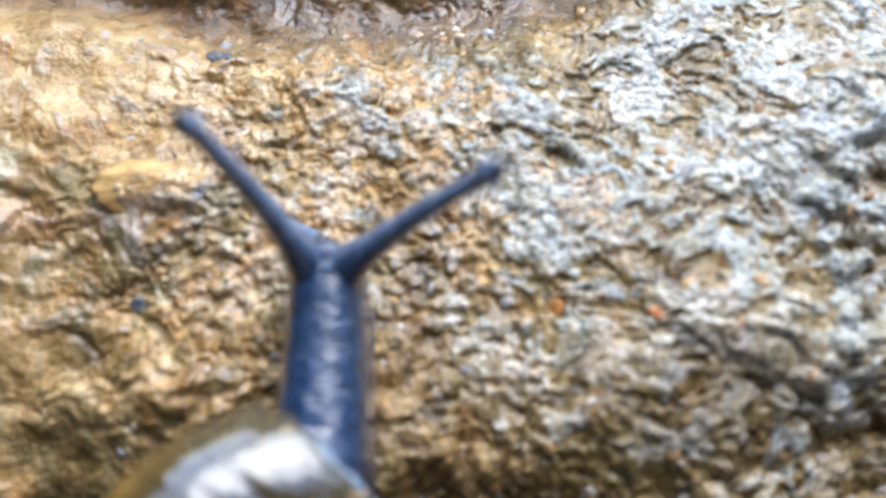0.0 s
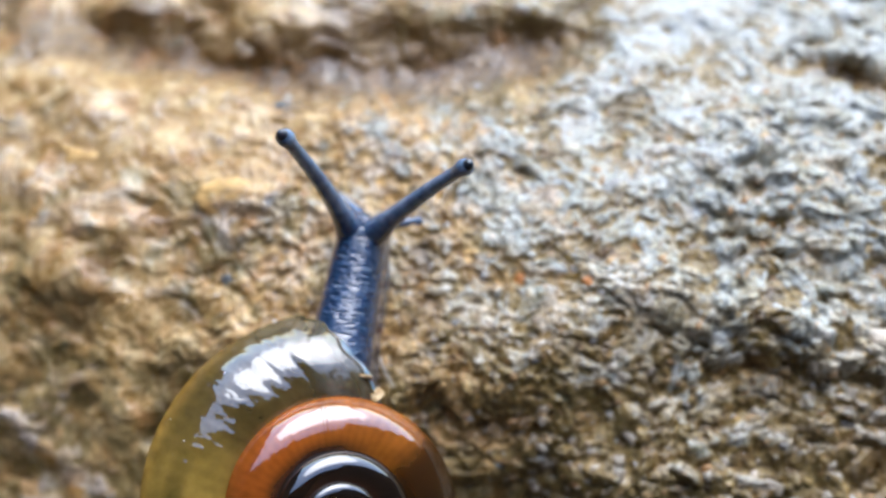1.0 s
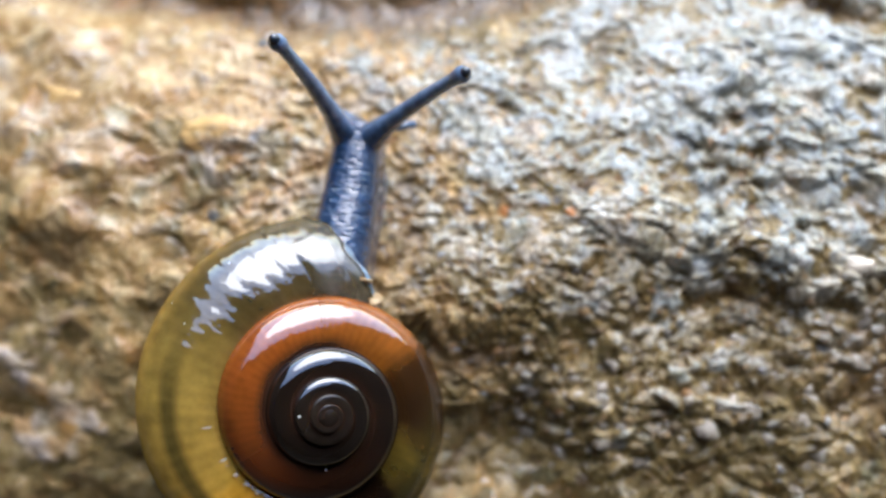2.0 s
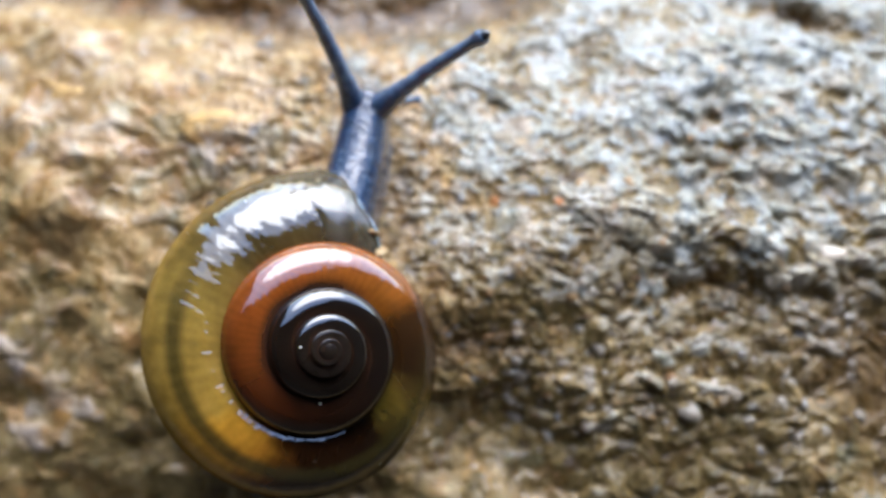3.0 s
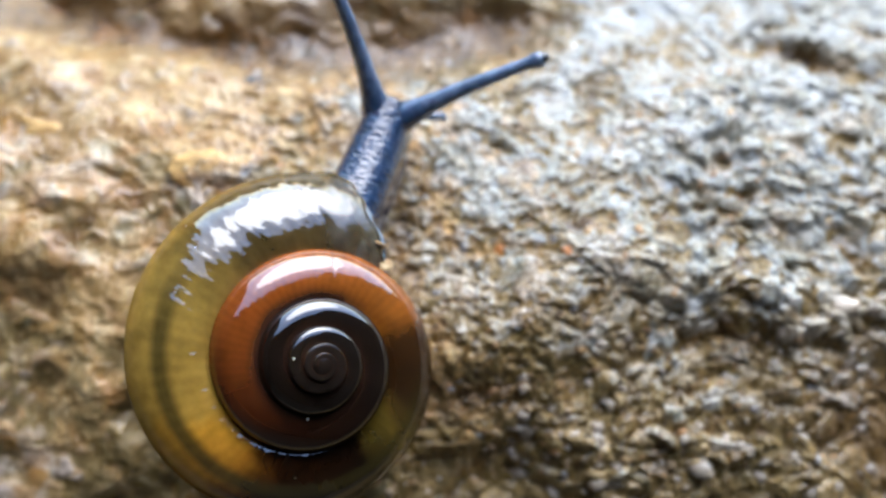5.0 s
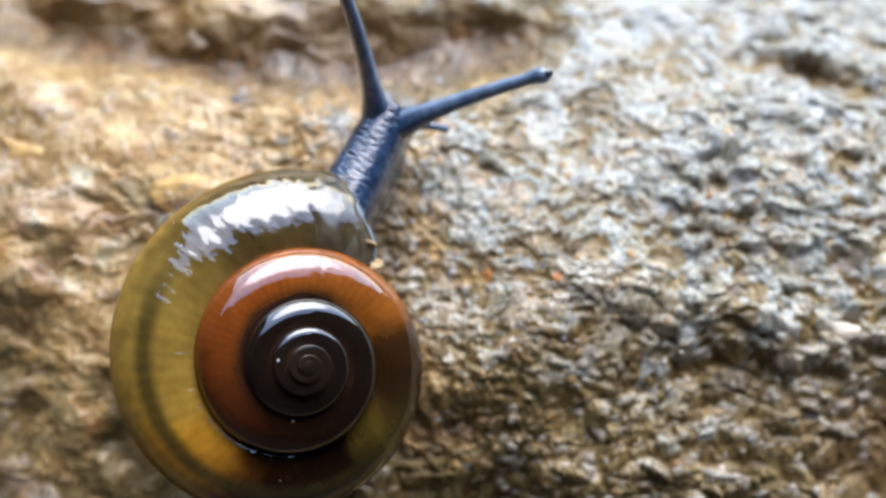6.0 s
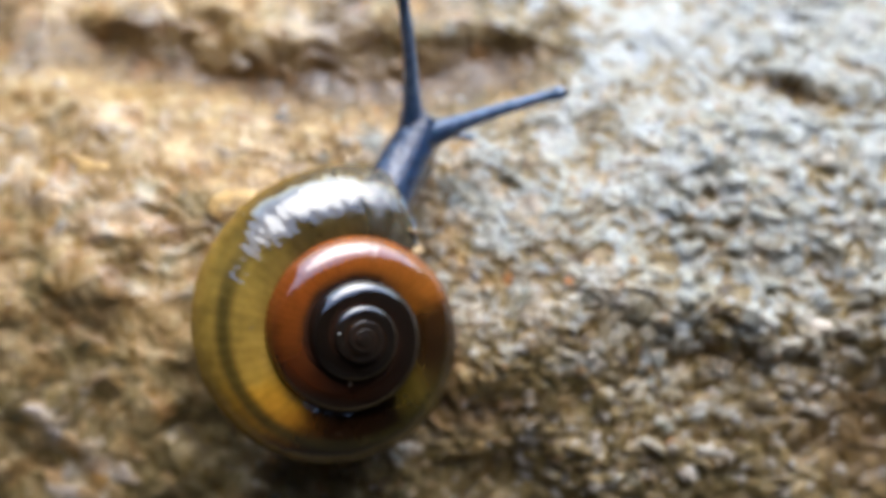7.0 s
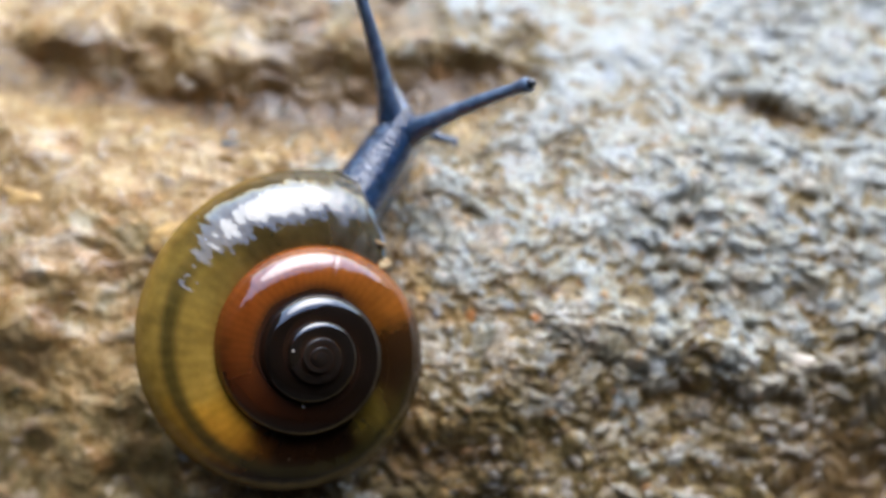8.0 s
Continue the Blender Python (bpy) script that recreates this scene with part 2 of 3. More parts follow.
ROCK, GRAIN, GRIT = rock_material(), grain_material(), grit_material()
SHELL_SKIN = shell_material()
SKIN = skin_material("slate_skin", (0.009, 0.023, 0.062), (0.034, 0.072, 0.155), 0.22)
TENTACLE = skin_material("tentacle_skin", (0.1, 0.15, 0.25), (0.22, 0.31, 0.46), 0.26, ((0.015, 0.033, 0.08), (0.05, 0.1, 0.2)))
COLLAR = skin_material("mantle_skin", (0.1, 0.15, 0.21), (0.26, 0.36, 0.47), 0.2)
SOLE = skin_material("sole_skin", (0.08, 0.08, 0.085), (0.26, 0.25, 0.24), 0.3)
EYE = skin_material("eye_skin", (0.018, 0.024, 0.036), (0.05, 0.062, 0.085), 0.35)


# ---- helpers for building ----
def part(name, bm, material, parent, label="", smooth=True):
    """Links a bmesh as one mesh object under a thing or a part."""
    mesh = bpy.data.meshes.new(name)
    bm.to_mesh(mesh)
    bm.free()
    mesh.materials.append(material)
    if smooth:
        mesh.shade_smooth()
    ob = new(name, mesh)
    ob.parent = parent
    return tagged(ob, label)


def loft(rings, closed=(True, True)):
    """A bmesh through rings of points; the ends are closed by a point."""
    bm = bmesh.new()
    rows = [[bm.verts.new(p) for p in ring] for ring in rings]
    count = len(rows[0])
    for a, b in zip(rows, rows[1:]):
        for i in range(count):
            j = (i + 1) % count
            bm.faces.new((a[i], a[j], b[j], b[i]))
    for ring, wanted, flip in ((rows[0], closed[0], True), (rows[-1], closed[1], False)):
        if wanted:
            tip = bm.verts.new(sum((v.co for v in ring), Vector()) / count)
            for i in range(count):
                j = (i + 1) % count
                bm.faces.new((ring[j], ring[i], tip) if flip else (ring[i], ring[j], tip))
    bmesh.ops.recalc_face_normals(bm, faces=bm.faces)
    return bm


# ---- the rock ----
def cells(x, y, size, seed):
    """Distance to the nearest jittered cell centre, in cells, and a random number of that cell."""
    u, v = x / size, y / size
    iu, iv = np.floor(u), np.floor(v)
    best, owner = np.full(u.shape, 9.0), np.zeros(u.shape)
    for du in (-1, 0, 1):
        for dv in (-1, 0, 1):
            a, b = iu + du, iv + dv
            h = np.sin(a * 127.1 + b * 311.7 + seed * 74.7) * 43758.5453
            h2 = np.sin(a * 269.5 + b * 183.3 + seed * 21.3) * 24634.6345
            ja, jb = h - np.floor(h), h2 - np.floor(h2)
            d = np.hypot(a + ja - u, b + jb - v)
            near = d < best
            best, owner = np.where(near, d, best), np.where(near, (ja * 7.13 + jb * 3.7) % 1.0, owner)
    return best, owner


def value_noise(x, y, size, seed):
    c, k = math.cos(seed * 1.7), math.sin(seed * 1.7)
    u, v = (x * c + y * k) / size, (y * c - x * k) / size
    iu, iv = np.floor(u), np.floor(v)
    fu, fv = u - iu, v - iv
    fu, fv = fu * fu * (3 - 2 * fu), fv * fv * (3 - 2 * fv)

    def corner(a, b):
        h = np.sin(a * 127.1 + b * 311.7 + seed * 53.9) * 43758.5453
        return h - np.floor(h)

    return (corner(iu, iv) * (1 - fu) + corner(iu + 1, iv) * fu) * (1 - fv) + (corner(iu, iv + 1) * (1 - fu) + corner(iu + 1, iv + 1) * fu) * fv


def smooth_step(v, low, high):
    k = np.clip((v - low) / (high - low), 0, 1)
    return k * k * (3 - 2 * k)


def blob(x, y, cx, cy, rx, ry, turn=0.0):
    c, s = math.cos(radians(turn)), math.sin(radians(turn))
    u, v = ((x - cx) * c + (y - cy) * s) / rx, (-(x - cx) * s + (y - cy) * c) / ry
    return np.exp(-(u * u + v * v))


def relief(x, y, clasts=False):
    """Height of the rock in mm over the plan in mm."""
    wx = x + 1.1 * (value_noise(x, y, 2.4, 5) - 0.5) + 0.4 * (value_noise(x, y, 0.9, 6) - 0.5)
    wy = y + 1.1 * (value_noise(x, y, 2.4, 7) - 0.5) + 0.4 * (value_noise(x, y, 0.9, 8) - 0.5)
    h = -np.minimum(y * y / 105.0, 15.2 + 0.05 * np.abs(y)) - np.minimum((x - 4.0) ** 2 / 420.0, 4.0) - np.minimum(np.maximum(-4.0 - y, 0.0), 30.0) ** 2 / 240.0
    h += 2.0 * (value_noise(wx, wy, 11.0, 1) - 0.5) + 1.5 * (value_noise(wx, wy, 4.6, 2) - 0.5)
    # the pale shoulder, the long pale plate and the block beyond the cleft
    h += 1.3 * blob(x, y, 7.0, 1.0, 9.0, 6.0) + 1.1 * blob(wx, wy, 16.0, -1.2, 10.0, 2.0, -12.0)
    h += 1.2 * blob(x, y, 18.0, 12.0, 9.0, 5.0) + 0.9 * blob(wx, wy, -15.4, 6.1, 2.6, 1.3)
    # the cleft across the far side, hollows and the drop by the near corner
    cleft = wy - 16.3 - 0.0105 * np.clip(wx + 9.0, -26.0, 26.0) ** 2
    soil_shade = np.exp(-((cleft / (1.9 + 2.7 * value_noise(x, y, 5.0, 41))) ** 2)) * smooth_step(wx, -36, -27) * smooth_step(wx, 10.0, 4.0)
    h -= 2.5 * soil_shade
    soil_shade = np.maximum(soil_shade, 0.85 * smooth_step(wy, 16.5, 18.5) * smooth_step(wx, 4.0, -3.0) * smooth_step(value_noise(wx, wy, 3.4, 43) + 0.4 * value_noise(wx, wy, 1.4, 44), 0.35, 0.8))
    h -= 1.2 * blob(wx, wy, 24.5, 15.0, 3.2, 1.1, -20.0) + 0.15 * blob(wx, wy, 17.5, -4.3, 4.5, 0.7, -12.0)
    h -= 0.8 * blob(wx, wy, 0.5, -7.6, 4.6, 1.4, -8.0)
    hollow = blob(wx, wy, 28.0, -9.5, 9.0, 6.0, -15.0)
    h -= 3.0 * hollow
    # these blobs paint shade by the neck, below the shell and in hollows
    soil_shade = np.maximum.reduce([soil_shade, 0.8 * hollow, 0.75 * blob(wx, wy, -3.3, 0.6, 1.1, 4.6, 8.0), 0.6 * blob(wx, wy, -2.5, -5.5, 2.2, 2.0), 0.85 * blob(wx, wy, 0.5, -7.6, 4.6, 1.6, -8.0), 0.5 * blob(wx, wy, 17.5, -5.0, 6.0, 1.3, -12.0), 0.7 * blob(wx, wy, 24.5, 15.0, 3.6, 1.3, -20.0)])
    h -= 2.2 * blob(wx, wy, 2.0, -13.0, 7.0, 4.0) + 0.6 * blob(wx, wy, -13.0, -12.0, 7.0, 4.0)
    h -= 1.3 * smooth_step(-wx - 0.35 * wy, 19.0, 23.0) * smooth_step(wy, 2.0, -6.0)
    # pitted crust in the middle, round grains to the west, knobs to the south
    east = smooth_step(x - 0.3 * y, 8.0, 15.0)
    calm = (1.0 - 0.65 * east) * smooth_step(np.hypot((x - 3.0) / 1.25, y - 2.0), 10.5, 22.0)
    south, west = smooth_step(y + 0.25 * x, 0.0, -8.0), smooth_step(x, -5.0, -12.0)
    px = wx * 0.78 + 0.12 * wy
    pits = 0.55 * (value_noise(px, wy, 1.5, 20) - 0.5) + 0.85 * (value_noise(px, wy, 0.8, 21) - 0.5) + 0.75 * (value_noise(px, wy, 0.42, 22) - 0.5) + 0.4 * (value_noise(wx, wy, 0.24, 23) - 0.5) + 0.4 * (value_noise(wx, wy, 3.4, 24) - 0.5)
    rough = 0.5 * (value_noise(wx, wy, 0.3, 10) - 0.5) + 0.35 * (value_noise(x, y, 0.19, 11) - 0.5)
    hole = smooth_step(pits, 0.0, -0.5)
    lump, own = cells(wx, wy * 1.25, 1.5, 3)
    crumb, crumb_own = cells(wx + 3.3, wy * 1.15, 0.85, 4)
    speck, speck_own = cells(wx + 1.7, wy * 1.1, 0.46, 9)
    kernel = 0.34 * (0.5 - crumb * crumb) * (0.3 + crumb_own) + 0.2 * (0.45 - speck * speck) * (0.3 + speck_own)
    boss = np.maximum(0.5 - lump * lump, -0.12)
    plate = 0.1 * pits - 0.16 * hole + 0.62 * kernel + 0.05 * rough
    knobs = 0.22 * pits + 1.1 * boss * (0.25 + own) + 0.9 * kernel + 0.6 * (value_noise(px, wy, 2.1, 25) - 0.5) + 0.15 * rough
    grains = 0.22 * pits + 0.6 * boss * (0.2 + own) + 1.1 * kernel + 0.2 * rough
    plate = plate * (1 - east) + knobs * east
    broad = 1.2 * (value_noise(px, wy, 2.8, 26) - 0.5) + 0.7 * (value_noise(px, wy, 1.5, 27) - 0.5) + 0.12 * pits
    f = plate * (1 - west) * (1 - south) + grains * west * (1 - south) + knobs * south
    f = f * (1 - 0.75 * calm) + 0.75 * calm * broad
    h += f + (1.0 - 0.9 * calm) * (0.12 + 0.1 * np.maximum(south, west)) * rough
    if clasts:
        # where the pale crust still sits on the stone
        wear = 0.5 * (value_noise(wx, wy, 2.2, 31) - 0.5) + 0.5 * (value_noise(x, y, 0.6, 32) - 0.5)
        bias = 0.5 * (blob(wx, wy, -0.2, -0.3, 2.4, 1.7) + blob(wx, wy, 10.0, -0.6, 5.0, 1.1, -12.0) + blob(wx, wy, 2.6, -4.2, 1.2, 1.0) + blob(wx, wy, 15.0, 8.0, 7.0, 4.0) + blob(wx, wy, 2.0, 6.0, 3.5, 2.2) + 1.6 * blob(x, y, -28.5, -11.0, 5.0, 7.0))
        bias -= 0.55 * (blob(wx, wy, -4.4, -2.0, 1.6, 3.0) + blob(wx, wy, 6.8, -2.6, 2.2, 1.6) + blob(wx, wy, 5.2, 3.0, 2.0, 1.2) + blob(wx, wy, 1.0, -7.5, 4.0, 2.5) + blob(wx, wy, -11.0, -3.0, 3.0, 3.0))
        return h, smooth_step(bias + 1.15 * pits * (1 - 0.75 * calm) + 0.35 * calm * broad + 0.6 * wear * (1 - 0.4 * calm) - 0.56 * south - 0.9 * soil_shade + 0.17 * smooth_step(x, -9.0, -2.0) * (1 - south) + 0.6 * kernel + 0.75 * east * boss * (0.3 + own) - 0.01 * east + 0.12 * rough, 0.03, 0.26), np.where(lump < 0.6, own, crumb_own), soil_shade * smooth_step(wear + 0.9 * soil_shade, 0.0, 0.5), calm
    return h


def axis(low, high, step, far):
    """Even steps where the snail crawls, then longer and longer ones to the rock's rim."""
    inner = list(np.arange(low, high + step / 2, step))
    out, gap = [], step
    while (out[-1] if out else 0.0) < far:
        gap *= 1.22
        out.append((out[-1] if out else 0.0) + gap)
    return np.array([low - o for o in reversed(out)] + inner + [high + o for o in out])


def grid_mesh(name, xs, ys, heights):
    """A sheet over the plan; all lengths in metres."""
    gx, gy = np.meshgrid(xs, ys)
    co = np.stack([gx, gy, heights], -1).reshape(-1, 3)
    nx, ny = len(xs), len(ys)
    i = np.arange(nx * ny).reshape(ny, nx)
    quads = np.stack([i[:-1, :-1], i[:-1, 1:], i[1:, 1:], i[1:, :-1]], -1).reshape(-1, 4)
    mesh = bpy.data.meshes.new(name)
    mesh.vertices.add(len(co))
    mesh.vertices.foreach_set("co", co.ravel())
    mesh.loops.add(quads.size)
    mesh.loops.foreach_set("vertex_index", quads.ravel())
    mesh.polygons.add(len(quads))
    mesh.polygons.foreach_set("loop_start", np.arange(0, quads.size, 4))
    mesh.update(calc_edges=True)
    mesh.shade_smooth()
    return mesh


def build_rock():
    xs, ys = axis(-38, 42, 0.082, 420.0), axis(-28, 31, 0.082, 420.0)
    gx, gy = np.meshgrid(xs, ys)
    h, crust, tint, soil_shade, worn = relief(gx, gy, True)
    reach = np.hypot(gx, gy)
    rim = reach * (1.0 + 0.3 * (value_noise(gx, gy, 190.0, 51) - 0.5) + 0.12 * (value_noise(gx, gy, 60.0, 52) - 0.5))
    h = h - 130.0 * smooth_step(rim, 90.0, 330.0) ** 1.5 + 9.0 * smooth_step(reach, 60.0, 140.0) * (value_noise(gx, gy, 45.0, 53) - 0.5)
    mesh = grid_mesh("rock", xs * MM, ys * MM, h * MM)
    mesh.materials.append(ROCK)
    for key, values in (("crust", crust), ("tint", tint), ("soil_shade", soil_shade), ("worn", worn)):
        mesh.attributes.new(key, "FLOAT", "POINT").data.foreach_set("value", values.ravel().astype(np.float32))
    return tagged(new("rock", mesh), "rough damp sandstone rock, ochre and pale grey, pitted", "rock", kind="structure")


rock = build_rock()


def build_surroundings():
    """Ground to the horizon, and unseen dark walls and ceiling added to block sky light, open to the north."""
    xs = np.array([-600, -60, -12, -3, -1, 1, 3, 12, 60, 600.0])
    gx, gy = np.meshgrid(xs, xs)
    mesh = grid_mesh("ground", xs, xs, -0.09 + 0 * gx)
    mesh.materials.append(plain_material("bare_soil", (0.09, 0.075, 0.055), 0.9))
    tagged(new("ground", mesh), "bare brown soil around the rock", "ground", kind="structure")
    panel = plain_material("dark_panel", (0.022, 0.019, 0.016), 0.8)
    for name, size, place in (("unseen_wall_south", (1.9, 0.12, 1.54), (0, -1.0, 0.68)), ("unseen_wall_west", (0.12, 1.7, 1.53), (-0.86, -0.15, 0.675)),
                              ("unseen_wall_east", (0.12, 1.7, 1.53), (0.86, -0.15, 0.675)), ("ceiling", (2.0, 1.4, 0.08), (0, -0.34, 1.45))):
        bm = bmesh.new()
        bmesh.ops.create_cube(bm, size=1.0, matrix=Matrix.Diagonal((*size, 1)))
        bmesh.ops.bevel(bm, geom=bm.edges[:], offset=0.008, segments=2, affect="EDGES")
        ob = part(name, bm, panel, None, smooth=False)
        ob.matrix_world = pose(0, 0, 0, 0, 0, -12) @ Matrix.Translation(place)
        tagged(ob, "unseen dark panel added to block sky light", "wall" if "wall" in name else "ceiling", kind="structure")


build_surroundings()


# ---- the snail ----
TURNS, GROWTH, RIM = 5.3, 1.777, 10.75


def whorl_ring(theta, count=64):
    """One ring of the shell's tube, in mm about the apex, with the axis up."""
    back = (TURNS * math.tau - theta) / math.tau
    size = RIM * GROWTH ** -back
    wide, mid = 0.342 * size, 0.658 * size
    old = min(1.0, max(0.0, (back - 2.6) / 0.6))
    tall, low = (0.30 - 0.2 * old) * size, 0.28 * size
    drop = -0.355 * size - tall
    box = 1.0 - 0.26 * min(1.0, max(0.0, (back - 0.72) / 0.35))
    lean = radians(42) * max(0.0, 1.0 - back / 0.2) ** 1.5
    ragged = 0.014 * math.sin(back * 70.0) * max(0.0, 1.0 - back / 0.12)
    points = []
    for i in range(count):
        a = math.tau * i / count
        c, s = math.cos(a), math.sin(a)
        r, z = mid + wide * math.copysign(abs(c) ** box, c), drop + (tall if s > 0 else low) * math.copysign(abs(s) ** box, s)
        z += ragged * size * max(0.0, s)
        angle = radians(108) + back * math.tau - lean * (1.0 - r / size) * 1.6
        if back < 0.02:
            angle += (1.0 - back / 0.02) * (0.022 * math.sin(7.0 * a) + 0.014 * math.sin(17.0 * a + 1.0))
        points.append(Vector((r * math.cos(angle), r * math.sin(angle), z)) * MM)
    return points


def whorl_part(name, first, last, parent, label):
    steps = int((last - first) * 110) + 1
    thetas = [math.tau * (first + (last - first) * k / steps) for k in range(steps + 1)]
    rings = [whorl_ring(t) for t in thetas]
    bm = loft(rings, (True, False))
    ob = part(name, bm, SHELL_SKIN, parent, label)
    count = len(rings[0])
    turn = [TURNS - t / math.tau for t in thetas for _ in range(count)] + [TURNS - first]
    ring = [min(i, count - i) / count if i > count / 2 else i / count for _ in thetas for i in range(count)] + [0.0]
    for key, values in (("turn", turn), ("ring", ring)):
        ob.data.attributes.new(key, "FLOAT", "POINT").data.foreach_set("value", values)
    return ob


def neck_section(width, height, y, count=40, side=0.0):
    """A ring across the body: arched back, flat sole with a slight skirt."""
    ring = []
    for i in range(count):
        a = math.tau * i / count
        c, s = math.cos(a), math.sin(a)
        flare = 1.0 + 0.16 * max(0.0, -s) ** 0.5
        z = height * (0.42 + 0.58 * s ** 0.7) if s > 0 else height * 0.42 * (1.0 - min(1.0, -s * 1.7))
        ring.append(Vector((side + width * math.copysign(abs(c) ** 0.85, c) * (flare if s < 0 else 1.0), y, z)) * MM)
    return ring


SEGMENTS = 7


def neck_part(k, parent):
    """One of the overlapping rigid lengths of the neck, from the shell (0) to the head (SEGMENTS - 1), with rows of tubercles on its back."""
    rings = []
    for j in range(47):
        f = j / 46
        u = min(1.0, max(0.0, (k + f * 2.0 - 0.5) / SEGMENTS))
        width = 2.2 - 0.72 * u ** 0.8
        height = 3.95 + 1.9 * (1.0 - u) ** 1.7
        fade = 1.0 - 0.018 * abs(2 * f - 1.0) ** 3
        y = (f - 0.5) * 2.6
        ring = neck_section(width * fade, height * fade, y, 84)
        for i, p in enumerate(ring):
            a = math.tau * i / 84
            back = max(0.0, math.sin(a) - 0.2)
            if back > 0:
                dents = noise.noise(Vector((a * width * 2.6, y * 6.5 + 13.0 * k, 3.0))) + 0.7 * noise.noise(Vector((a * width * 4.6, y * 11.0 + 13.0 * k, 8.0)))
                p -= Vector((math.cos(a), 0, math.sin(a))) * min(1.0, max(0.0, dents - 0.12) * 3.5) * min(1.0, back * 3) * 0.07 * MM
        rings.append(ring)
    return part("neck", loft(rings), SKIN, parent)


def tentacle_part(name, length, thick, parent, bend, flare=0.2):
    """A tapered stalk along +y with a rounded knob, slightly bent."""
    rings = []
    for j in range(33):
        f = j / 32
        radius = thick * (0.42 + 0.42 * (1 - f) ** 1.6 + flare * math.exp(-((f / 0.17) ** 2)))
        radius *= 1.0 + 0.42 * math.exp(-(((f - 0.945) / 0.045) ** 2))
        if f < 0.07:
            radius *= math.sqrt(max(0.02, 1 - (1 - f / 0.07) ** 2))
        if f > 0.95:
            radius *= math.sqrt(max(0.02, 1 - ((f - 0.95) / 0.05) ** 2))
        centre = Vector((bend * (f - f * f) * 4, length * f, 0))
        rings.append([(centre + Vector((radius * math.cos(math.tau * i / 24), 0, radius * math.sin(math.tau * i / 24)))) * MM for i in range(24)])
    return part(name, loft(rings), TENTACLE, parent)


def ball(radii, place, segments=32):
    bm = bmesh.new()
    bmesh.ops.create_uvsphere(bm, u_segments=segments, v_segments=segments // 2, radius=1.0)
    bmesh.ops.transform(bm, verts=bm.verts, matrix=Matrix.Translation(Vector(place) * MM) @ Matrix.Diagonal((*[r * MM for r in radii], 1)))
    return bm


def build_snail():
    snail = tagged(new("snail"), "crawling snail with glossy amber shell and slate-blue body on the rock", "snail")
    snail.empty_display_size = 0.005
    shell = new("shell")
    shell.parent = snail
    shell.empty_display_size = 0.004
    tagged(shell, "glossy coiled amber shell")
    whorl_part("spire", 0.0, TURNS - 0.98, shell, "orange to dark brown inner whorls")
    whorl_part("body_whorl", TURNS - 1.0, TURNS, shell, "translucent olive-amber last whorl")
    tip = part("nucleus", ball((0.6, 0.6, 0.3), (0, 0, -0.46), 48), SHELL_SKIN, shell, "dark brown tip of the spire")
    tip.data.attributes.new("turn", "FLOAT", "POINT").data.foreach_set("value", [3.6] * len(tip.data.vertices))
    # thin bright edge of the lip
    edge = whorl_ring(TURNS * math.tau)
    centre = sum(edge, Vector()) / len(edge)
    rings = []
    for p in edge + edge[:1]:
        out = (p - centre).normalized()
        tangent = Vector((p.y, -p.x, 0)).normalized()
        rings.append([p + 0.11 * MM * (out * math.cos(a) + tangent * math.sin(a)) for a in (0, 1.05, 2.1, 3.14, 4.19, 5.24)])
    part("shell_lip", loft(rings, (False, False)), SHELL_SKIN, shell)
    # the soft mantle edge that fills the mouth behind the neck
    rings = []
    for j in range(25):
        a = radians(35.0 + 75.0 * j / 24)
        i = a / math.tau * len(edge)
        p = edge[int(i)].lerp(edge[int(i) + 1], i % 1.0)
        at = p.lerp(centre, 0.2) + Vector((p.y, -p.x, 0)).normalized() * 0.12 * MM
        out = (p - centre).normalized()
        tangent = Vector((p.y, -p.x, 0)).normalized()
        size = 0.6 * math.sin(math.pi * (0.08 + 0.84 * j / 24)) ** 0.5 * MM
        rings.append([at + size * (out * math.cos(b) + tangent * math.sin(b)) for b in [math.tau * q / 12 for q in range(12)]])
    part("mantle_collar", loft(rings), COLLAR, shell, "pale blue soft mantle edge")
    slime = stone_material("dried_slime", (0.5, 0.36, 0.18), (0.3, 0.17, 0.06))
    # bits of dried slime that hang on the inner end of the lip
    for k, (turned, size) in enumerate(((88, 0.4), (98, 0.5), (107, 0.42), (116, 0.36))):
        at = edge[len(edge) * turned // 360]
        at = at + Vector((at.y, -at.x, 0)).normalized() * (0.12 + 0.1 * (k % 2)) * MM
        bm = bmesh.new()
        bmesh.ops.create_icosphere(bm, subdivisions=2, radius=size * MM)
        for v in bm.verts:
            v.co *= 1.0 + 0.5 * noise.noise(v.co / MM * 3.0 + Vector((k * 7.0, 0, 0)))
        bmesh.ops.transform(bm, verts=bm.verts, matrix=Matrix.Translation(at) @ Euler((k, 0.6 * k, 1.3 * k)).to_matrix().to_4x4() @ Matrix.Diagonal((1.0, 0.25, 0.7, 1)))
        part("slime_flake", bm, slime, shell, "small flake of dried slime")
    return snail, shell


snail, shell = build_snail()
necks = [neck_part(k, snail) for k in range(SEGMENTS)]


def build_head():
    """Blunt head, from which the two eye tentacles grow."""
    bm = ball((1.36, 1.6, 1.15), (0, -1.1, -0.25), 48)
    for v in bm.verts:
        v.co += v.co.normalized() * 0.06 * MM * noise.noise(v.co / MM * 2.2)
    return part("head", bm, SKIN, snail)


head = build_head()
stalks = [tentacle_part("eye_tentacle", 10.0, 0.82, snail, 0.25, 0.4), tentacle_part("eye_tentacle", 9.9, 0.82, snail, -0.2, 0.4)]
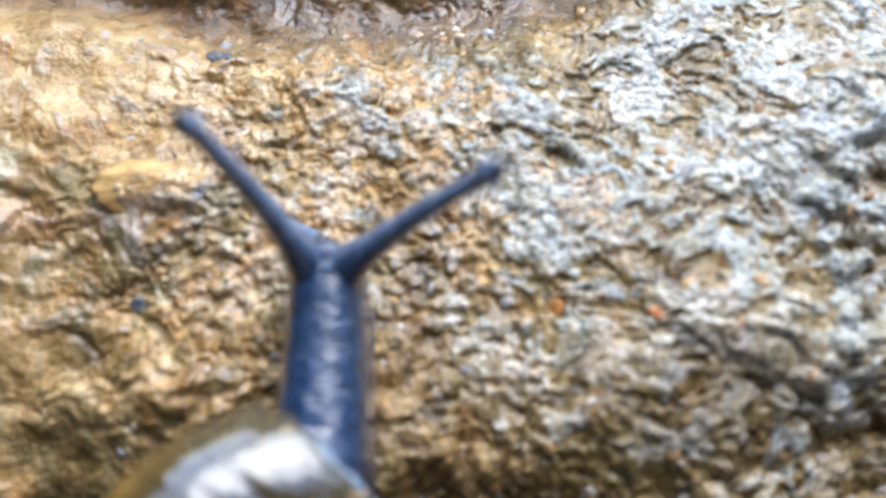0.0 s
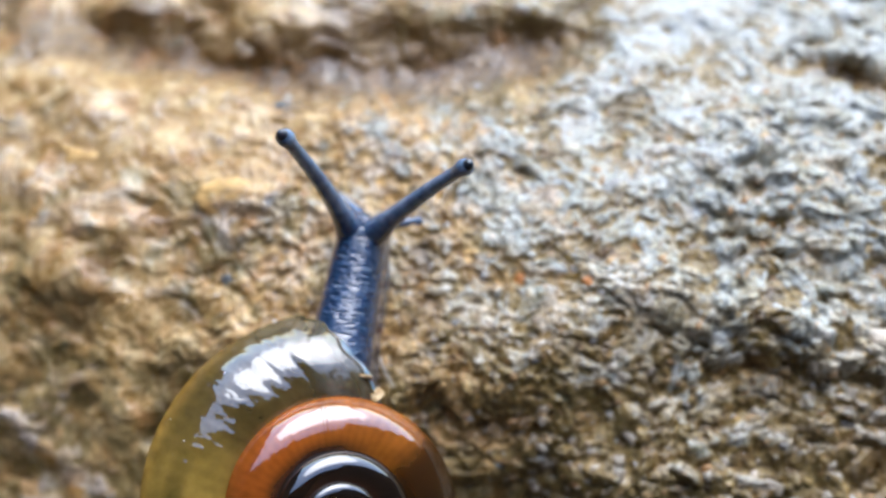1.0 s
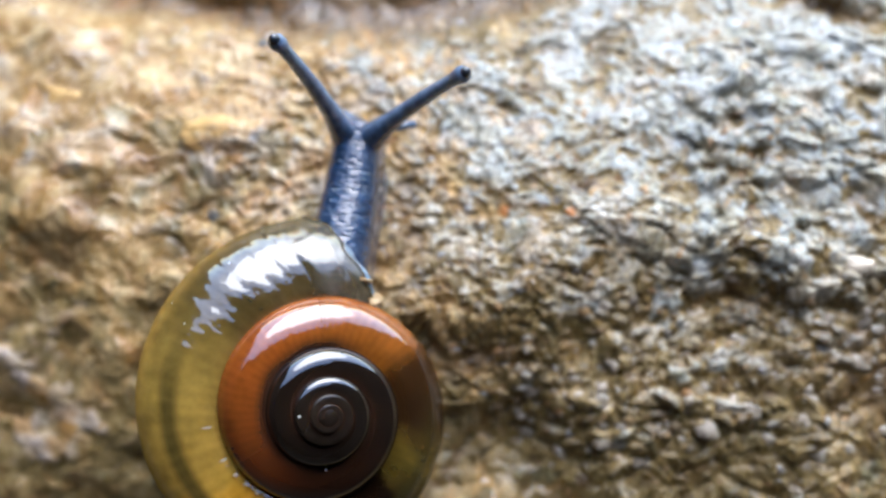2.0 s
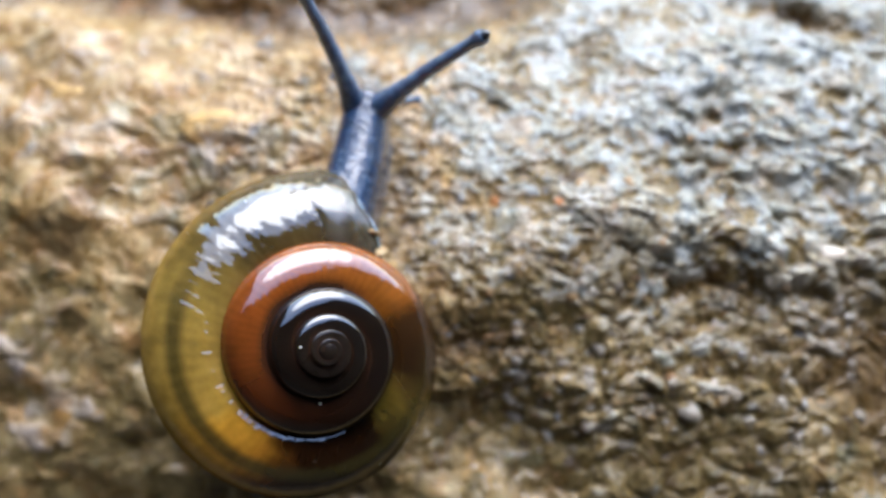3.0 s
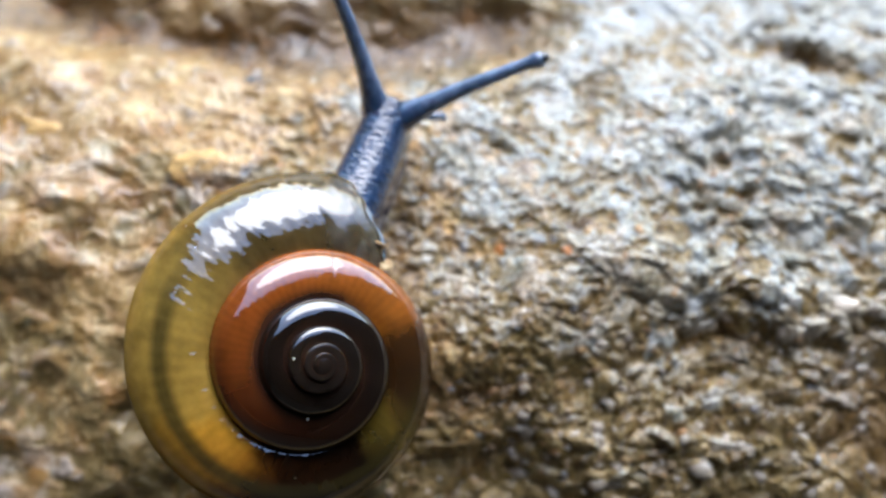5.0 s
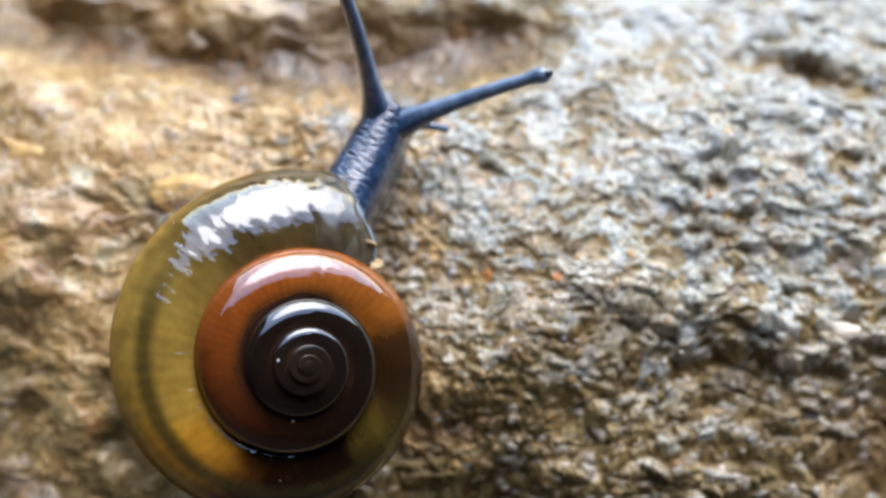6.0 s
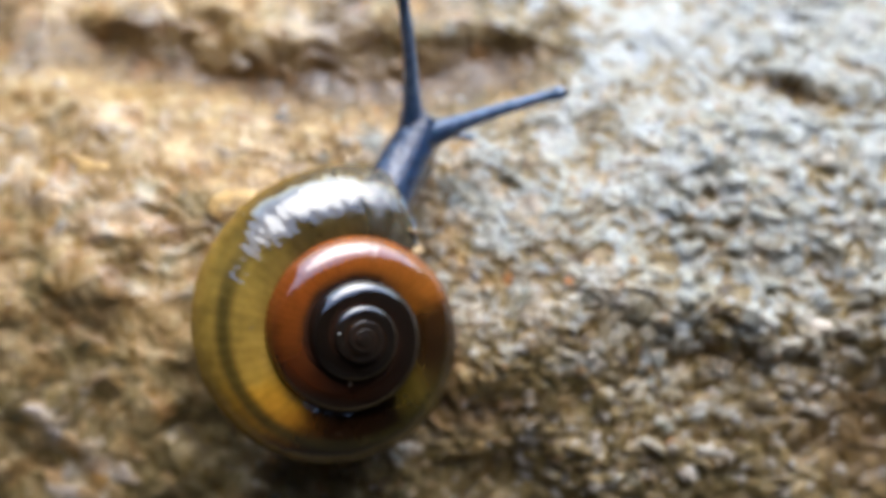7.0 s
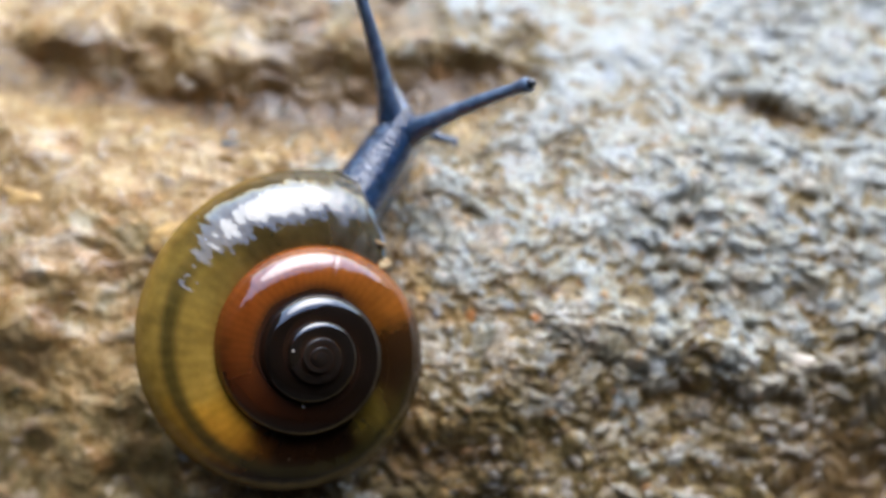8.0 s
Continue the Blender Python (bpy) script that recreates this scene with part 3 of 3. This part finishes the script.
for stalk, length in zip(stalks, (10.0, 9.9)):
    part("eye", ball((0.33, 0.42, 0.31), (0, length - 0.32, 0.08), 20), EYE, stalk, "dark eye at the tip")


def build_sole():
    """The pale front of the foot that spreads a little beyond the neck."""
    rings = []
    for j in range(21):
        f = j / 20
        width = 1.9 * math.sin(math.pi * (0.06 + 0.88 * f)) ** 0.4
        rings.append([Vector((width * math.cos(a) + 0.12 * math.sin(9 * f + a), (f - 0.5) * 6.6, 0.3 + 0.32 * math.sin(a))) * MM for a in [math.tau * i / 28 for i in range(28)]])
    return part("sole", loft(rings), SOLE, snail, "pale grey edge of the foot")


sole = build_sole()
feelers = [tentacle_part("feeler", 2.8, 0.5, snail, 0.1), tentacle_part("feeler", 2.8, 0.5, snail, -0.1)]


def build_foot():
    """The long sole under the shell, tapering to the tail."""
    rings = []
    for j in range(25):
        f = j / 24
        width = 2.3 * math.sin(math.pi * min(1.0, 0.5 * f / 0.55 + 0.02)) ** 0.8 if f < 0.55 else 2.3 - 0.5 * (f - 0.55) / 0.45
        height = 0.5 + 2.9 * min(1.0, f * 1.6)
        rings.append(neck_section(max(0.15, width), height, -9.0 + 16.0 * f, side=-2.2))
    part("foot", loft(rings), SOLE, snail, "pale grey sole and tail")
    # soft pale mantle edge in the mouth of the shell
    rings = []
    for j in range(15):
        f = j / 14
        k = math.sin(math.pi * (0.12 + 0.76 * f))
        rings.append([(Vector((-2.6, 4.6 + 3.8 * f, 3.0)) + Vector((2.3 * k * math.cos(a), 0, 1.9 * k * math.sin(a)))) * MM for a in [math.tau * i / 28 for i in range(28)]])
    part("mantle", loft(rings), COLLAR, snail, "pale blue mantle edge")


build_foot()

# ---- loose stones and grit ----
WHITE = stone_material("white_stone", (0.7, 0.6, 0.45), (0.46, 0.35, 0.22))
for socket, value in (("Coat Weight", 1.0), ("Coat IOR", 1.55), ("Coat Roughness", 0.16)):
    WHITE.node_tree.nodes["Principled BSDF"].inputs[socket].default_value = value


def stone_bmesh(seed, flat=0.75, detail=2):
    """A worn, uneven little stone of about unit radius."""
    rng = random.Random(seed)
    bm = bmesh.new()
    bmesh.ops.create_icosphere(bm, subdivisions=detail, radius=1.0)
    cuts = [Vector((rng.gauss(0, 1), rng.gauss(0, 1), rng.gauss(0, 1))).normalized() for _ in range(11)]
    for v in bm.verts:
        for c in cuts:
            over = v.co.dot(c) - 0.58
            if over > 0:
                v.co -= c * over * 0.85
        v.co *= 1.0 + 0.12 * noise.noise(v.co * 1.7 + Vector((seed, 0, 0)))
        v.co.z *= flat
    return bm


def build_stones():
    """Stones that lie singly in the rock's face, with the place, half lengths and turn of each in mm and degrees."""
    ochre = stone_material("ochre_stone", (0.66, 0.42, 0.15), (0.4, 0.22, 0.07))
    orange = stone_material("orange_stone", (0.6, 0.24, 0.05), (0.35, 0.12, 0.03))
    grey = stone_material("grey_stone", (0.16, 0.18, 0.19), (0.05, 0.055, 0.06))
    for k, (x, y, a, b, turn, kind, word) in enumerate((
            (-15.5, 6.1, 2.9, 1.15, 8, ochre, "yellow ochre"), (2.7, 0.8, 0.55, 0.5, 0, orange, "rounded orange"),
            (-13.3, 13.1, 0.8, 0.65, 20, grey, "dark grey"), (14.2, -5.2, 1.2, 0.55, -25, WHITE, "pale white"),
            (-1.1, 8.4, 1.05, 0.75, -40, ochre, "yellow ochre"), (-25.8, 8.9, 2.7, 1.1, -8, ochre, "yellow ochre"),
            (23.7, -2.4, 1.3, 0.6, -15, WHITE, "pale white"), (6.8, 0.6, 0.5, 0.4, 0, orange, "rounded orange"),
            (-16.7, 18.5, 0.9, 0.7, 30, WHITE, "pale white"), (8.0, -6.9, 0.6, 0.4, -20, WHITE, "pale white"),
            (-15.6, 0.9, 0.55, 0.5, 0, grey, "dark grey"))):
        bm = stone_bmesh(100 + k, 0.7, 3)
        for v in bm.verts:
            v.co += v.co * (0.45 * noise.noise(v.co * 2.3 + Vector((k * 5.1, 0, 0))) + 0.22 * noise.noise(v.co * 6.0))
        bmesh.ops.transform(bm, verts=bm.verts, matrix=Matrix.Diagonal((a * 1.1 * MM, b * 1.1 * MM, min(a, b) * (0.45 if kind is ochre else 0.62) * MM, 1)))
        ob = part("stone", bm, kind, None)
        tagged(ob, f"{word} small stone lodged in the rock face", "stone", "stones in the rock face")
        z = float(relief(np.array([x]), np.array([y]))[0])
        ob.matrix_world = pose(x * MM, y * MM, (z - (0.24 if kind is ochre else 0.15) * b) * MM, 6, -5, turn)


build_stones()


def build_grains():
    rng = random.Random(4)
    shapes = []
    for k in range(8):
        bm = stone_bmesh(k, 0.8, 1)
        mesh = bpy.data.meshes.new("grain")
        bm.to_mesh(mesh)
        bm.free()
        mesh.materials.append(GRAIN)
        mesh.shade_smooth()
        shapes.append(mesh)
    pale_shapes = []
    for k in range(4):
        bm = stone_bmesh(20 + k, 0.7, 2)
        for v in bm.verts:
            v.co *= 1.0 + 0.4 * noise.noise(v.co * 1.9 + Vector((k * 4.0, 0, 0))) + 0.2 * noise.noise(v.co * 5.0)
        mesh = bpy.data.meshes.new("grain")
        bm.to_mesh(mesh)
        bm.free()
        mesh.materials.append(WHITE)
        mesh.shade_smooth()
        pale_shapes.append(mesh)
    # pale knobs on the shaded side, then mixed grains all over
    knobs = [(rng.uniform(3, 26), rng.uniform(-14, -3.5)) for _ in range(70)]
    places = knobs + [(rng.uniform(-18, 22), rng.uniform(-12, 15)) for _ in range(230)]
    heights = relief(np.array([p[0] for p in places]), np.array([p[1] for p in places]))
    for k, ((x, y), z) in enumerate(zip(places, heights)):
        size = 0.22 + 0.4 * rng.random() ** 2.2
        if k < len(knobs):
            size = 0.34 + 0.5 * rng.random() ** 2
        ob = new("grain", rng.choice(pale_shapes if k < len(knobs) else shapes))
        ob.parent = rock
        ob.matrix_local = pose(x * MM, y * MM, (float(z) + (-0.35 if k < len(knobs) else -0.55) * size) * MM, rng.uniform(-30, 30), rng.uniform(-30, 30), rng.uniform(-50, 20) if k < len(knobs) else rng.uniform(0, 360)) @ Matrix.Diagonal(
            (size * MM * rng.uniform(0.9, 1.8), size * MM * 0.9, size * MM * rng.uniform(0.7, 1.1), 1))
    # the rest, too many to pick apart
    base = stone_bmesh(31, 0.8, 1)
    unit = np.array([v.co for v in base.verts])
    faces = np.array([[v.index for v in f.verts] for f in base.faces])
    base.free()
    many = 1800
    r = np.random.RandomState(9)
    px, py = r.uniform(-17, 24, many), r.uniform(-16, 17, many)
    pz, size = relief(px, py), 0.13 + 0.42 * r.rand(many) ** 3.0
    turn = r.uniform(0, math.tau, many)
    stretch = r.uniform(0.75, 1.5, (many, 3)) * size[:, None]
    co = unit[None] * stretch[:, None]
    co = np.stack([co[..., 0] * np.cos(turn)[:, None] - co[..., 1] * np.sin(turn)[:, None], co[..., 0] * np.sin(turn)[:, None] + co[..., 1] * np.cos(turn)[:, None], co[..., 2]], -1)
    co += np.stack([px, py, pz - 0.62 * size], -1)[:, None]
    tris = (faces[None] + (np.arange(many) * len(unit))[:, None, None]).reshape(-1, 3)
    mesh = bpy.data.meshes.new("grit")
    mesh.from_pydata((co.reshape(-1, 3) * MM).tolist(), [], tris.tolist())
    mesh.materials.append(GRIT)
    mesh.shade_smooth()
    grit = new("grit", mesh)
    tagged(grit, "loose sand grains in the hollows of the rock", "grit", kind="stuff")


build_grains()


def build_fibres():
    """Fine pale root hairs that cling to the rock, each given by a start, a length in mm and a heading."""
    pale = stone_material("pale_fibre", (0.7, 0.66, 0.55), (0.5, 0.42, 0.3))
    for k, (x, y, length, turn, wide) in enumerate(((-0.4, 6.2, 2.2, -105, 0.05), (3.6, 2.9, 1.8, 200, 0.05), (6.4, 4.4, 2.4, 25, 0.05), (-8.7, -0.6, 1.6, 70, 0.05), (4.9, -2.4, 1.5, 140, 0.05), (-5.8, -3.1, 2.9, -78, 0.13))):
        rng = random.Random(60 + k)
        a, points, px, py = radians(turn), [], x, y
        for _ in range(12):
            points.append((px, py))
            a += rng.uniform(-0.28, 0.34)
            px, py = px + math.cos(a) * length / 11, py + math.sin(a) * length / 11
        zs = relief(np.array([q[0] for q in points]), np.array([q[1] for q in points]))
        high = float(zs.max())
        rings = []
        for j, (u, v) in enumerate(points):
            thick = wide * (1.0 - 0.6 * j / 11)
            z = float(zs[j]) * 0.4 + high * 0.6 + 0.04 if 0 < j < 11 else float(zs[j])
            rings.append([Vector((u + thick * math.cos(b), v + thick * math.sin(b) * 0.7, z + thick * math.sin(b))) * MM for b in (0, 1.26, 2.51, 3.77, 5.03)])
        tagged(part("root_hair", loft(rings), pale, None), "thin pale curled root hair on the rock", "root hair", "root hairs on the rock")


build_fibres()


# ---- how the snail moves; lengths in mm ----
FOOT_Z = 0.3
SHELL = [(0.0, -5.0, -13.9, 84.5), (0.5, -5.35, -13.4, 84.0), (1.0, -6.1, -12.95, 81.0), (1.5, -6.05, -12.6, 78.5), (2.0, -6.2, -11.5, 75), (3.5, -6.65, -9.33, 68.5), (4.0, -7.1, -9.0, 67.5), (5.5, -6.96, -6.14, 63), (6.0, -6.66, -5.31, 63), (6.5, -6.61, -4.38, 63), (7.0, -6.5, -3.67, 62.5), (7.5, -6.46, -2.75, 62), (8.0, -6.07, -2.15, 59.5)]
HEAD = [(0.0, -6.93, 2.43), (0.5, -6.92, 3.04), (1.0, -6.59, 3.38), (1.5, -6.27, 4.3), (2.0, -6.06, 5.09), (3.5, -5.41, 6.82), (4.0, -4.99, 7.66), (5.5, -3.86, 9.35), (6.0, -3.17, 9.88), (6.5, -3.31, 10.63), (7.0, -3.13, 10.78), (7.5, -1.98, 12.54), (8.0, -1.44, 12.65)]
TIP_L = [(0.0, -10.58, 5.65, 11.5), (0.5, -9.51, 6.08, 11.89), (1.0, -9.52, 6.0, 11.97), (1.5, -9.22, 6.19, 12.15), (2.0, -9.17, 7.3, 12.03), (3.5, -8.81, 11.47, 10.92), (4.0, -9.13, 13.34, 9.9), (5.5, -6.8, 14.45, 10.88), (6.0, -5.55, 14.43, 11.39), (6.5, -5.45, 17.35, 9.81), (7.0, -4.42, 17.61, 9.89), (7.5, -5.12, 21.22, 7.48), (8.0, -4.35, 19.49, 9.56)]
TIP_R = [(0.0, -0.25, 4.43, 9.86), (0.5, -0.31, 5.12, 9.89), (1.0, -0.08, 4.94, 10.1), (1.5, 0.02, 5.4, 10.37), (2.0, 0.58, 6.07, 10.11), (3.5, 1.98, 8.38, 9.23), (4.0, 2.42, 8.12, 9.39), (5.5, 5.33, 11.65, 5.59), (6.0, 5.71, 10.87, 6.88), (6.5, 5.83, 11.16, 6.39), (7.0, 6.41, 12.42, 5.42), (7.5, 6.1, 13.05, 8.35), (8.0, 5.73, 12.89, 9.53)]


def between(rows, t):
    times = [r[0] for r in rows]
    return [float(np.interp(t, times, [r[i] for r in rows])) for i in range(1, len(rows[0]))]


def aim(at, to, up=(0, 0, 1)):
    """A pose at a place, in mm, whose y axis points to another and whose z axis is near up."""
    y = (Vector(to) - Vector(at)).normalized()
    x = y.cross(Vector(up)).normalized()
    m = Matrix((x, y, x.cross(y))).transposed().to_4x4()
    m.translation = Vector(at) * MM
    return m


def motions():
    """The snail creeps forward, turns a little and feels about with its tentacles."""
    roots, parts = [], {ob: [] for ob in (*necks, head, sole, *stalks, *feelers)}
    for t, x, y, heading in SHELL:
        root = pose(x * MM, y * MM, FOOT_Z * MM, 0, 0, heading - 90)
        roots.append((t, root))
        back = root.inverted()

        def local(p):
            return (back @ (Vector(p) * MM)) / MM

        hx, hy = between(HEAD, t)
        front = local((hx, hy, FOOT_Z))
        mouth = Vector((-2.6 - (84.0 - heading) / 24.0, 6.0, 0.0))
        bend = mouth + Vector((-0.1, 0.5 * (front - mouth).length, 0))
        curve = [mouth.lerp(bend, u).lerp(bend.lerp(front, u), u) for u in (k / 40 for k in range(41))]
        for k, ob in enumerate(necks):
            i = round(40 * (k + 0.35) / SEGMENTS)
            parts[ob].append((t, aim(curve[i], curve[i] + (curve[min(40, i + 3)] - curve[max(0, i - 3)]))))
        parts[sole].append((t, aim(curve[24], curve[24] + (curve[38] - curve[10]))))
        ahead = (curve[40] - curve[34]).normalized()
        side = ahead.cross(Vector((0, 0, 1)))
        top = curve[40] + Vector((0, 0, 3.0)) + ahead * 0.3
        parts[head].append((t, aim(top, top + ahead)))
        for ob, rows, lean in ((stalks[0], TIP_L, -0.6), (stalks[1], TIP_R, 0.6)):
            start = top + side * lean * 0.75 - ahead * 0.95 + Vector((0, 0, -0.4))
            parts[ob].append((t, aim(start, local(between(rows, t)))))
        for ob, lean in ((feelers[0], -0.55), (feelers[1], 1.0)):
            start = top + side * lean * 0.7 + Vector((0, 0, -1.7)) + ahead * (0.3 - 0.4 * lean)
            parts[ob].append((t, aim(start, start + ahead * 0.45 + side * lean * 1.2 + Vector((0, 0, -0.1)))))
    walk(snail, roots)
    for ob, rows in parts.items():
        walk(ob, rows)


shell.matrix_local = pose(0.15 * MM, 0, 9.5 * MM, -0.7, 19, 0)
motions()
